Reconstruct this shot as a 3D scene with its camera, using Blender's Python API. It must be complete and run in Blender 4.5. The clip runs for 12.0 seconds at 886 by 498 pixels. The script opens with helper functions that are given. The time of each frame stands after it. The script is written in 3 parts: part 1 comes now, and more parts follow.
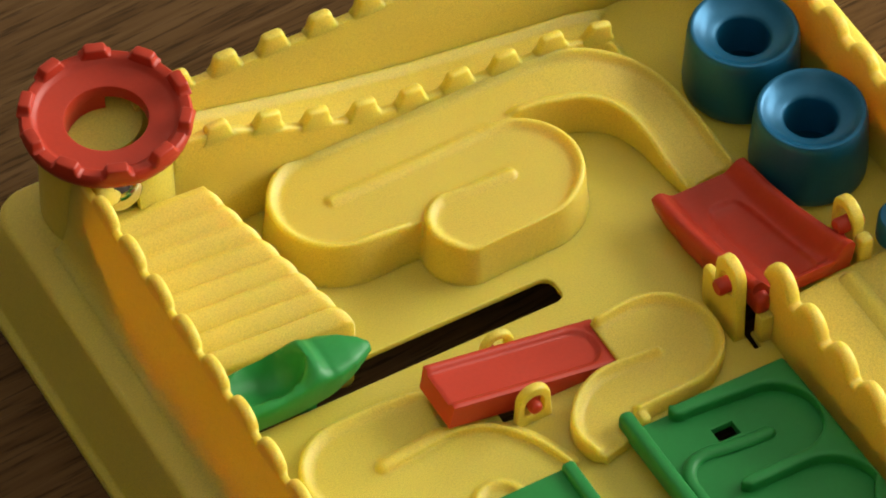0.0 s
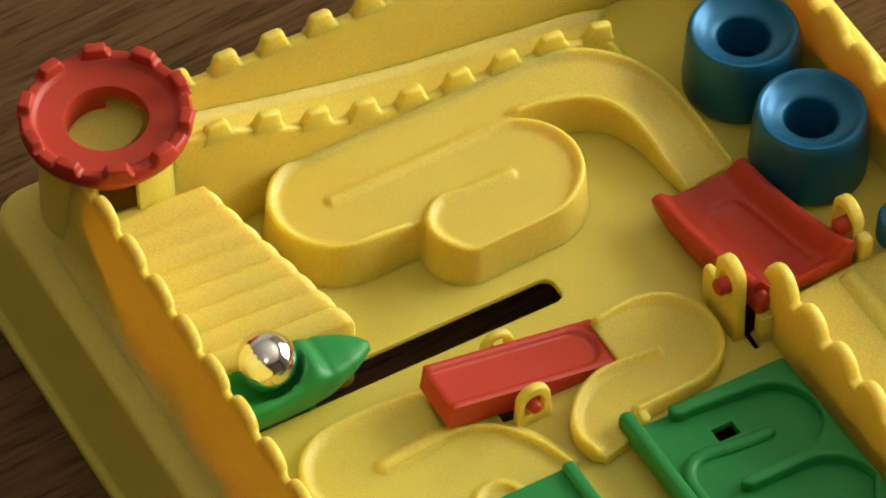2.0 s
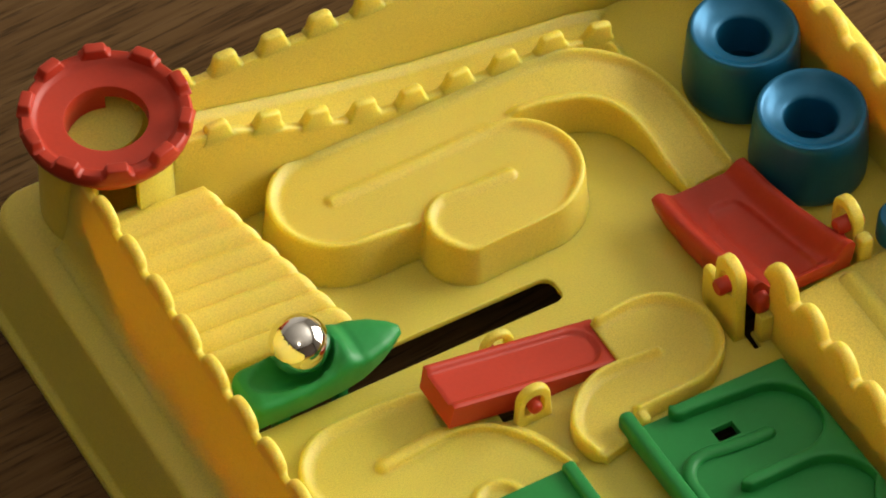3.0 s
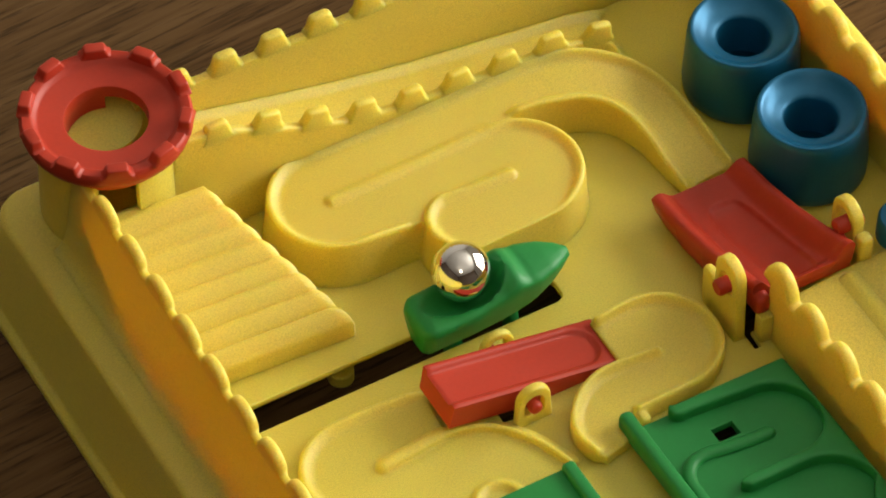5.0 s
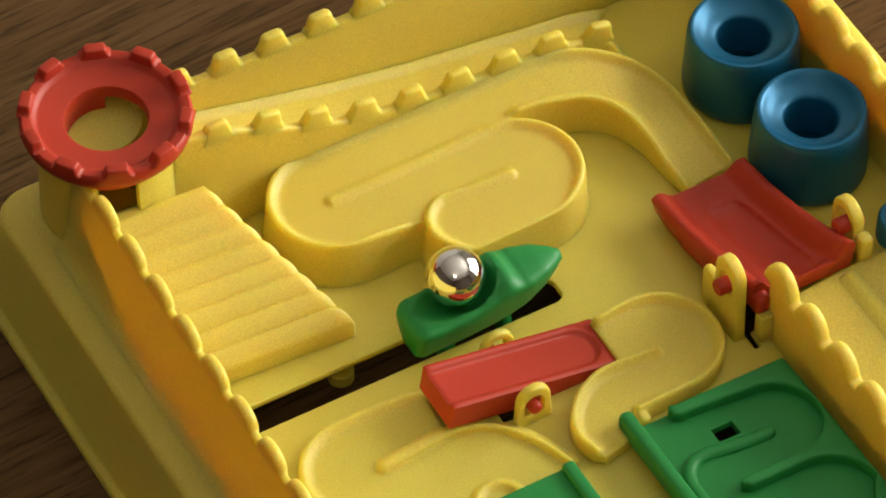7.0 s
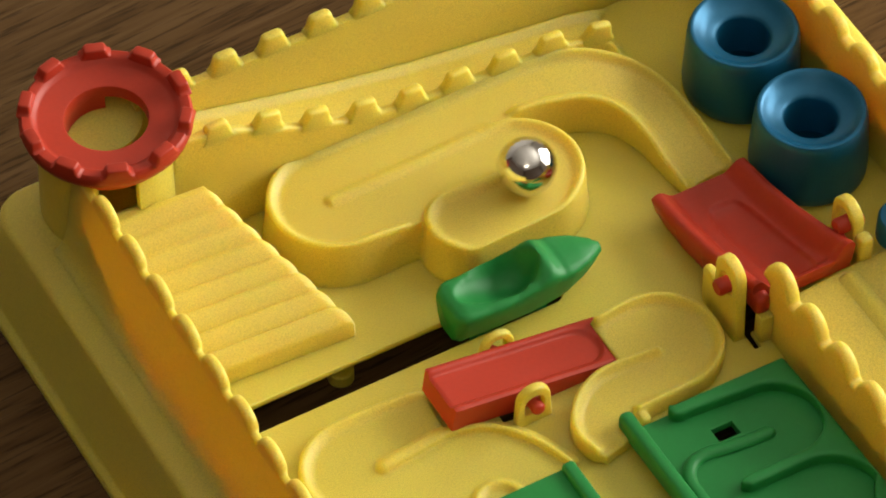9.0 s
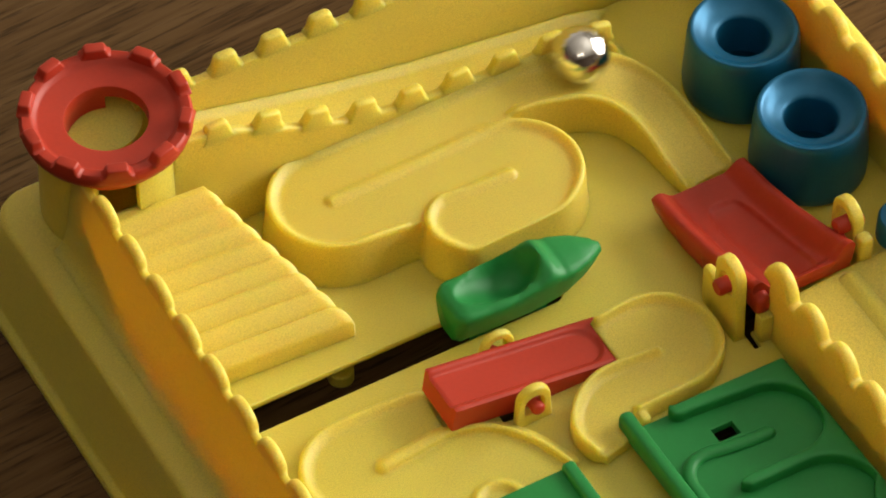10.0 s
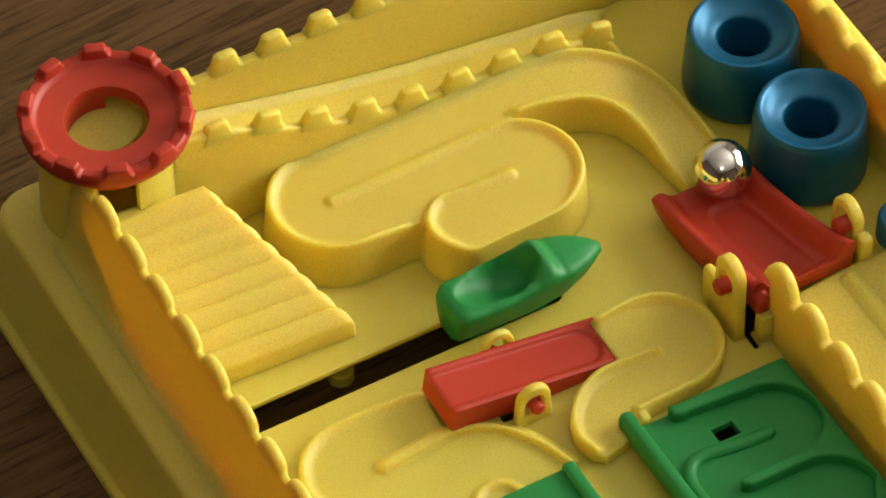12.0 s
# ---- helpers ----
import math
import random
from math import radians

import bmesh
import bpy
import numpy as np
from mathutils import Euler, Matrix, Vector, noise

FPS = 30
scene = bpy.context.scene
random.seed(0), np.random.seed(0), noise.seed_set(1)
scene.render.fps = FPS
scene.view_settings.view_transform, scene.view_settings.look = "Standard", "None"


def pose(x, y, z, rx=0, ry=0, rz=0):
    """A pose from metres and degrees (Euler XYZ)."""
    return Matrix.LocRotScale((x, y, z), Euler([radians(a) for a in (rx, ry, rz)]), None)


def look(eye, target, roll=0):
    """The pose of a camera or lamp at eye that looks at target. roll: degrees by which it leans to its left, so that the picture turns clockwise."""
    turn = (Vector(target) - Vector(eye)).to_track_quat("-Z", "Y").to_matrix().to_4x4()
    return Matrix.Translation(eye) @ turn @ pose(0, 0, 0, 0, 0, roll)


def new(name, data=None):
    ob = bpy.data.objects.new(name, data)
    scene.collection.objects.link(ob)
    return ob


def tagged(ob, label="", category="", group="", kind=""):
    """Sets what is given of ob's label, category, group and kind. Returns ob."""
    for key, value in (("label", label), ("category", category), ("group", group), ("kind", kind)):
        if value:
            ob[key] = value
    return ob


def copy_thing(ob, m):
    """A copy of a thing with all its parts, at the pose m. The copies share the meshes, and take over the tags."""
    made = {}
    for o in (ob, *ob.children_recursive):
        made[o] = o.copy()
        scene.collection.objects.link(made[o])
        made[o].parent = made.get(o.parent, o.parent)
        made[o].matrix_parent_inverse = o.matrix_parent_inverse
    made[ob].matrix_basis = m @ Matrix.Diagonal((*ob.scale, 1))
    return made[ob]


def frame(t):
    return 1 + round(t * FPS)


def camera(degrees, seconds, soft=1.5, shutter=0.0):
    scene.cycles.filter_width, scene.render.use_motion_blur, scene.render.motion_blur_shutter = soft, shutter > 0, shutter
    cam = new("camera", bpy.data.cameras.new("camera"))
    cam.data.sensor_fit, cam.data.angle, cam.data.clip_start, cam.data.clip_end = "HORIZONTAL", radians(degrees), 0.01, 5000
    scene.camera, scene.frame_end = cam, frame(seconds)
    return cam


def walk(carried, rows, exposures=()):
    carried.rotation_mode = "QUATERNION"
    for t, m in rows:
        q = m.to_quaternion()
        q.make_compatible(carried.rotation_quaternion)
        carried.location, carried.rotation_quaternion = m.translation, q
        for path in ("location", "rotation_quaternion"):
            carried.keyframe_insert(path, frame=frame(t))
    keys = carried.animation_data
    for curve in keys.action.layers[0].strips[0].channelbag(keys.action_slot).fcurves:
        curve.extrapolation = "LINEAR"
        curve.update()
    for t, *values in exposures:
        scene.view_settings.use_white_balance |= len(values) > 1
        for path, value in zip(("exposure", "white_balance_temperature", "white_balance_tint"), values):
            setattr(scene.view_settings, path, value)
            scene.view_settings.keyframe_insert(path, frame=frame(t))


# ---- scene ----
cam = camera(10.0, 12.0, soft=1.9, shutter=0.25)
MM = 0.001
TURN, DIP, AWAY = radians(29.5), radians(50), 1.20608
ahead = Vector((math.sin(TURN) * math.cos(DIP), math.cos(TURN) * math.cos(DIP), -math.sin(DIP)))
EYE = -AWAY * ahead
walk(cam, [(0, look(EYE, (0, 0, 0))), (12, look(EYE, (0, 0, 0)))], exposures=[(0, 0.0), (12, 0.0)])

# ---- light: daylight from one window, a weak ceiling lamp ----
world = bpy.data.worlds.new("sky")
scene.world = world
world.use_nodes = True
wn = world.node_tree
sky = wn.nodes.new("ShaderNodeTexSky")
sky.sky_type, sky.sun_disc, sky.sun_elevation, sky.sun_rotation = "NISHITA", False, radians(30), radians(60)
wn.links.new(sky.outputs[0], wn.nodes["Background"].inputs[0])
wn.nodes["Background"].inputs[1].default_value = 0.06
WINDOW_X, WINDOW_Y, WINDOW_Z, WINDOW_W, WINDOW_H = 1.70, -0.26, 0.70, 1.4, 1.15
lamp = bpy.data.lights.new("window_light", "AREA")
lamp.shape, lamp.size, lamp.size_y, lamp.energy, lamp.color = "RECTANGLE", WINDOW_H, WINDOW_W, 63, (1.0, 0.96, 0.87)
window_light = new("window_light", lamp)
window_light.matrix_world = look((WINDOW_X, WINDOW_Y, WINDOW_Z), (0, WINDOW_Y, WINDOW_Z), 90)


# ---- materials ----
def material(name, colour, rough=0.4, metal=0.0, vary=0.06, grain=900.0, bump=0.15, sss=0.0, gloss=0.5, spots=60.0, speckle=0.05):
    m = bpy.data.materials.new(name)
    m.use_nodes = True
    t = m.node_tree
    b = t.nodes["Principled BSDF"]
    b.inputs["Roughness"].default_value, b.inputs["Metallic"].default_value = rough, metal
    b.inputs["Specular IOR Level"].default_value = gloss
    co = t.nodes.new("ShaderNodeTexCoord")
    big, fine = t.nodes.new("ShaderNodeTexNoise"), t.nodes.new("ShaderNodeTexNoise")
    big.inputs["Scale"].default_value, fine.inputs["Scale"].default_value = spots, grain
    for n in (big, fine):
        t.links.new(co.outputs["Object"], n.inputs["Vector"])
        n.inputs["Detail"].default_value = 4
    ramp = t.nodes.new("ShaderNodeMix")
    ramp.data_type = "RGBA"
    ramp.inputs["A"].default_value = (*[c * (1 - vary) for c in colour], 1)
    ramp.inputs["B"].default_value = (*[min(1, c * (1 + vary)) for c in colour], 1)
    t.links.new(big.outputs["Fac"], ramp.inputs["Factor"])
    speck = t.nodes.new("ShaderNodeMix")
    speck.data_type, speck.blend_type = "RGBA", "MULTIPLY"
    speck.inputs["Factor"].default_value = speckle
    lift = t.nodes.new("ShaderNodeMapRange")
    lift.inputs["From Min"].default_value, lift.inputs["From Max"].default_value = 0.35, 0.6
    t.links.new(fine.outputs["Fac"], lift.inputs["Value"])
    t.links.new(ramp.outputs["Result"], speck.inputs["A"])
    t.links.new(lift.outputs["Result"], speck.inputs["B"])
    t.links.new(speck.outputs["Result"], b.inputs["Base Color"])
    rr = t.nodes.new("ShaderNodeMapRange")
    rr.inputs["To Min"].default_value, rr.inputs["To Max"].default_value = rough * 0.8, min(1, rough * 1.25)
    t.links.new(big.outputs["Fac"], rr.inputs["Value"])
    t.links.new(rr.outputs["Result"], b.inputs["Roughness"])
    if bump:
        bp = t.nodes.new("ShaderNodeBump")
        bp.inputs["Strength"].default_value, bp.inputs["Distance"].default_value = bump, 0.0002
        t.links.new(fine.outputs["Fac"], bp.inputs["Height"])
        t.links.new(bp.outputs["Normal"], b.inputs["Normal"])
    if sss:
        b.inputs["Subsurface Weight"].default_value = sss
        b.inputs["Subsurface Radius"].default_value = (1.0, 0.72, 0.26)
        b.inputs["Subsurface Scale"].default_value = 0.0068
    return m


def wood_material():
    """Dark stained wood: broad bands along x, finer streaks, and short dark pores."""
    m = bpy.data.materials.new("dark_wood")
    m.use_nodes = True
    t = m.node_tree
    b = t.nodes["Principled BSDF"]
    co, turn = t.nodes.new("ShaderNodeTexCoord"), t.nodes.new("ShaderNodeMapping")
    turn.inputs["Rotation"].default_value = (0, 0, radians(-4))
    t.links.new(co.outputs["Object"], turn.inputs["Vector"])
    layers = []
    for size, detail, twist in (((6, 120, 40), 5, 0.8), ((30, 480, 40), 6, 0.5), ((60, 1000, 60), 3, 0.2)):
        mp, n = t.nodes.new("ShaderNodeMapping"), t.nodes.new("ShaderNodeTexNoise")
        mp.inputs["Scale"].default_value = size
        n.inputs["Scale"].default_value, n.inputs["Detail"].default_value, n.inputs["Distortion"].default_value = 1.0, detail, twist
        t.links.new(turn.outputs[0], mp.inputs["Vector"])
        t.links.new(mp.outputs[0], n.inputs["Vector"])
        layers.append(n)
    mx = t.nodes.new("ShaderNodeMix")
    mx.inputs["Factor"].default_value = 0.55
    t.links.new(layers[0].outputs["Fac"], mx.inputs["A"])
    t.links.new(layers[1].outputs["Fac"], mx.inputs["B"])
    cr = t.nodes.new("ShaderNodeValToRGB")
    e = cr.color_ramp.elements
    e[0].position, e[0].color = 0.36, (0.058, 0.030, 0.012, 1)
    e[1].position, e[1].color = 0.64, (0.136, 0.077, 0.031, 1)
    e.new(0.46).color = (0.098, 0.053, 0.020, 1)
    t.links.new(mx.outputs["Result"], cr.inputs["Fac"])
    pore = t.nodes.new("ShaderNodeMapRange")
    pore.inputs["From Min"].default_value, pore.inputs["From Max"].default_value = 0.36, 0.46
    pore.inputs["To Min"].default_value = 0.55
    t.links.new(layers[2].outputs["Fac"], pore.inputs["Value"])
    dark = t.nodes.new("ShaderNodeMix")
    dark.data_type, dark.blend_type = "RGBA", "MULTIPLY"
    dark.inputs["Factor"].default_value = 1.0
    t.links.new(cr.outputs["Color"], dark.inputs["A"])
    t.links.new(pore.outputs["Result"], dark.inputs["B"])
    t.links.new(dark.outputs["Result"], b.inputs["Base Color"])
    bp = t.nodes.new("ShaderNodeBump")
    bp.inputs["Strength"].default_value, bp.inputs["Distance"].default_value = 0.5, 0.0005
    t.links.new(pore.outputs["Result"], bp.inputs["Height"])
    t.links.new(bp.outputs["Normal"], b.inputs["Normal"])
    b.inputs["Roughness"].default_value, b.inputs["Specular IOR Level"].default_value = 0.6, 0.06
    return m


def glow_material(name, colour, strength):
    m = bpy.data.materials.new(name)
    m.use_nodes = True
    b = m.node_tree.nodes["Principled BSDF"]
    b.inputs["Emission Color"].default_value, b.inputs["Emission Strength"].default_value = (*colour, 1), strength
    return m


YELLOW = material("yellow_plastic", (0.80, 0.633, 0.096), 0.46, vary=0.05, grain=3500, bump=0.5, speckle=0.24, sss=0.8)
RED = material("red_plastic", (0.45, 0.038, 0.016), 0.42, vary=0.10, bump=0.08, sss=0.1, gloss=0.35)
GREEN = material("green_plastic", (0.017, 0.235, 0.050), 0.46, vary=0.10, bump=0.15, gloss=0.35)
BLUE = material("blue_plastic", (0.007, 0.125, 0.25), 0.36, 0.4, vary=0.05, bump=0.06)
STEEL = material("polished_steel", (0.78, 0.76, 0.74), 0.075, 1.0, vary=0.01, bump=0)
WOOD = wood_material()
PLASTER = material("plaster", (0.74, 0.72, 0.68), 0.9, vary=0.05, grain=60, bump=0.3, spots=2)
DARK = material("dark_panelling", (0.09, 0.06, 0.04), 0.6, vary=0.2, grain=40, spots=3)
FLOORING = material("floor_boards", (0.12, 0.075, 0.045), 0.6, vary=0.2, grain=40, spots=3)
WHITE = material("white_paint", (0.8, 0.77, 0.71), 0.4, vary=0.03, grain=80, bump=0.05, spots=5)
LAMP_GLOW = glow_material("lamp_glow", (1.0, 0.89, 0.72), 4.6)


# ---- building blocks (all lengths in millimetres, unless told otherwise) ----
def finish(me, mat, sharp=42):
    me.materials.clear()
    me.materials.append(mat)
    me.shade_smooth()
    me.set_sharp_from_angle(angle=radians(sharp))
    return me


def part(name, bm, mat, parent=None, label="", sharp=42, at=None):
    me = bpy.data.meshes.new(name)
    if isinstance(bm, bpy.types.Mesh):
        me = bm
    else:
        bmesh.ops.recalc_face_normals(bm, faces=bm.faces)
        bmesh.ops.scale(bm, vec=(MM, MM, MM), verts=bm.verts)
        bm.to_mesh(me)
        bm.free()
    finish(me, mat, sharp)
    ob = new(name, me)
    if parent:
        ob.parent = parent
    if at:
        ob.matrix_basis = at
    if label:
        ob["label"] = label
    return ob


def mm(x, y, z, rx=0, ry=0, rz=0):
    return pose(x * MM, y * MM, z * MM, rx, ry, rz)


def box(x0, x1, y0, y1, z0, z1, bevel=0.6, seg=2):
    bm = bmesh.new()
    bmesh.ops.create_cube(bm, size=1)
    for v in bm.verts:
        v.co = Vector((x0 + (v.co.x + 0.5) * (x1 - x0), y0 + (v.co.y + 0.5) * (y1 - y0), z0 + (v.co.z + 0.5) * (z1 - z0)))
    if bevel:
        bmesh.ops.bevel(bm, geom=bm.edges[:], offset=bevel, segments=seg, affect="EDGES", profile=0.5)
    return bm


def arc(cx, cy, r, a0, a1, n=16, ry=None):
    return [(cx + r * math.cos(radians(a0 + (a1 - a0) * i / n)), cy + (ry or r) * math.sin(radians(a0 + (a1 - a0) * i / n))) for i in range(n + 1)]


def plate(loops, z0, z1, bevel=0.5):
    """A flat plate with rounded edges: the first loop is its outline, the others are holes."""
    cu = bpy.data.curves.new("plate", "CURVE")
    cu.dimensions, cu.fill_mode = "2D", "BOTH"
    cu.extrude, cu.bevel_depth, cu.bevel_resolution, cu.offset = (z1 - z0) / 2 - bevel, bevel, 2, -bevel
    for loop in loops:
        s = cu.splines.new("POLY")
        s.points.add(len(loop) - 1)
        for p, q in zip(s.points, loop):
            p.co = (q[0], q[1], 0, 1)
        s.use_cyclic_u = True
    ob = new("plate", cu)
    bpy.context.view_layer.update()
    me = bpy.data.meshes.new_from_object(ob.evaluated_get(bpy.context.evaluated_depsgraph_get()))
    bpy.data.objects.remove(ob)
    bpy.data.curves.remove(cu)
    me.transform(Matrix.Scale(MM, 4) @ Matrix.Translation((0, 0, (z0 + z1) / 2)))
    return me


def tube(path, radius, flat=1.0, seg=10, closed=False):
    """A rounded bead along a path of 3D points."""
    bm = bmesh.new()
    pts = [Vector(p) for p in path]
    n, rings = len(pts), []
    for i, p in enumerate(pts):
        a = pts[(i - 1) % n] if closed or i else p
        b = pts[(i + 1) % n] if closed or i < n - 1 else p
        t = (b - a).normalized()
        side = t.cross(Vector((0, 0, 1))).normalized()
        up = side.cross(t)
        if not closed and i in (0, n - 1):
            s = -1 if i == 0 else 1
            caps = ((0.95, 0.25), (0.72, 0.7), (0.3, 0.96))
            for k, o in (reversed(caps) if i == 0 else ((1, 0), *caps)):
                rings.append([bm.verts.new(p + t * s * o * radius + (side * math.cos(w) + up * math.sin(w) * flat) * radius * k) for w in [math.tau * j / seg for j in range(seg)]])
            if i == 0:
                rings.append([bm.verts.new(p + (side * math.cos(w) + up * math.sin(w) * flat) * radius) for w in [math.tau * j / seg for j in range(seg)]])
            continue
        rings.append([bm.verts.new(p + (side * math.cos(w) + up * math.sin(w) * flat) * radius) for w in [math.tau * j / seg for j in range(seg)]])
    for a, b in zip(rings, rings[1:] + (rings[:1] if closed else [])):
        for j in range(seg):
            bm.faces.new((a[j], a[(j + 1) % seg], b[(j + 1) % seg], b[j]))
    if not closed:
        bm.faces.new(rings[0])
        bm.faces.new(rings[-1])
    return bm


OUTER_LIP = [(-0.02, -2.0), (-0.02, 0.55), (0.2, 1.0), (0.7, 1.25), (1.3, 1.15), (1.9, 0.7), (2.5, 0.28), (3.3, 0.05), (3.6, -0.3), (3.6, -2.0)]
RIDGE = [(-2.7, -2.0), (-2.7, -0.3), (-2.3, 0.05), (-1.6, 0.3), (-1.0, 0.8), (-0.4, 1.15), (0.2, 1.2), (0.8, 0.95), (1.4, 0.4), (2.1, 0.08), (2.6, -0.3), (2.6, -2.0)]


def sweep(path, section, high=1.0, wide=1.0):
    """A lip or ridge along a path: the section's points are (distance to the left of the path, height over it); its ends fade out roundly."""
    bm = bmesh.new()
    pts = [Vector(p) for p in path]
    mid = sum(o for o, h in section) / len(section)
    crest = max(section, key=lambda q: q[1])[0]
    stations = []
    for i, p in enumerate(pts):
        a, b = pts[max(0, i - 1)], pts[min(len(pts) - 1, i + 1)]
        t = (b - a).normalized()
        if i == 0:
            stations += [(p - t * 1.2, t, 0.0, 0.25), (p - t * 1.0, t, 0.5, 0.6), (p - t * 0.5, t, 0.88, 0.9)]
        stations.append((p, t, 1.0, 1.0))
        if i == len(pts) - 1:
            stations += [(p + t * 0.5, t, 0.88, 0.9), (p + t * 1.0, t, 0.5, 0.6), (p + t * 1.2, t, 0.0, 0.25)]
    rings = []
    for p, t, k, w in stations:
        left = Vector((-t.y, t.x, 0)).normalized()
        rings.append([bm.verts.new(p + left * (crest + (o - crest) * w) * wide + Vector((0, 0, h * high * k if h > 0 else h))) for o, h in section])
    n = len(section)
    for a, b in zip(rings, rings[1:]):
        for j in range(n):
            bm.faces.new((a[j], a[(j + 1) % n], b[(j + 1) % n], b[j]))
    bm.faces.new(rings[0])
    bm.faces.new(rings[-1])
    return bm


def lathe(profile, seg=64):
    """A body turned from a closed (radius, height) profile."""
    bm = bmesh.new()
    rings = [[bm.verts.new((r * math.cos(math.tau * j / seg), r * math.sin(math.tau * j / seg), z)) for j in range(seg)] for r, z in profile]
    for a, b in zip(rings, rings[1:] + rings[:1]):
        for j in range(seg):
            bm.faces.new((a[j], a[(j + 1) % seg], b[(j + 1) % seg], b[j]))
    return bm


def slab(nu, nv, top, bottom):
    """A solid between two height fields; top(u, v) and bottom(u, v) give points for u, v in 0..1."""
    bm = bmesh.new()
    sheets = [[[bm.verts.new(f(i / nu, j / nv)) for j in range(nv + 1)] for i in range(nu + 1)] for f in (top, bottom)]
    for s in sheets:
        for i in range(nu):
            for j in range(nv):
                bm.faces.new((s[i][j], s[i + 1][j], s[i + 1][j + 1], s[i][j + 1]))
    a, b = sheets
    for i in range(nu):
        bm.faces.new((a[i][0], a[i + 1][0], b[i + 1][0], b[i][0]))
        bm.faces.new((a[i][nv], a[i + 1][nv], b[i + 1][nv], b[i][nv]))
    for j in range(nv):
        bm.faces.new((a[0][j], a[0][j + 1], b[0][j + 1], b[0][j]))
        bm.faces.new((a[nu][j], a[nu][j + 1], b[nu][j + 1], b[nu][j]))
    return bm


def fused(pieces, voxel=0.36, smooth=4):
    """One moulded skin out of overlapping pieces: bmeshes in millimetres, or plates."""
    bm = bmesh.new()
    for p in pieces:
        if isinstance(p, bpy.types.Mesh):
            me = p
            me.transform(Matrix.Scale(1 / MM, 4))
        else:
            bmesh.ops.recalc_face_normals(p, faces=p.faces)
            me = bpy.data.meshes.new("piece")
            p.to_mesh(me)
            p.free()
        bm.from_mesh(me)
        bpy.data.meshes.remove(me)
    me = bpy.data.meshes.new("piece")
    bm.to_mesh(me)
    bm.free()
    ob = new("piece", me)
    skin = ob.modifiers.new("skin", "REMESH")
    skin.mode, skin.voxel_size = "VOXEL", voxel
    soft = ob.modifiers.new("soft", "SMOOTH")
    soft.factor, soft.iterations = 0.5, smooth
    bpy.context.view_layer.update()
    out = bpy.data.meshes.new_from_object(ob.evaluated_get(bpy.context.evaluated_depsgraph_get()))
    bpy.data.objects.remove(ob)
    bpy.data.meshes.remove(me)
    out.transform(Matrix.Scale(MM, 4))
    return out


def along(table, x):
    """A value read off a table of (place, value), gliding between its rows."""
    if x <= table[0][0]:
        return table[0][1]
    for (a, p), (b, q) in zip(table, table[1:]):
        if x <= b:
            k = (x - a) / (b - a)
            return p + (q - p) * k
    return table[-1][1]


def smooth(points, n=40):
    """A soft curve through the points, by the places that they have along it."""
    out, m = [], len(points) - 1
    for i in range(n + 1):
        u = min(i * m / n, m - 1e-6)
        k = int(u)
        f = u - k
        p = [Vector(points[max(0, min(m, k + d))]) for d in (-1, 0, 1, 2)]
        out.append(0.5 * (2 * p[1] + (p[2] - p[0]) * f + (2 * p[0] - 5 * p[1] + 4 * p[2] - p[3]) * f * f + (3 * p[1] - p[0] - 3 * p[2] + p[3]) * f ** 3))
    return out


def rounded(x0, x1, y0, y1, r, n=8):
    return arc(x1 - r, y1 - r, r, 0, 90, n) + arc(x0 + r, y1 - r, r, 90, 180, n) + arc(x0 + r, y0 + r, r, 180, 270, n) + arc(x1 - r, y0 + r, r, 270, 360, n)


# ---- the room, closed around the table ----
TABLE_Z = -20.0


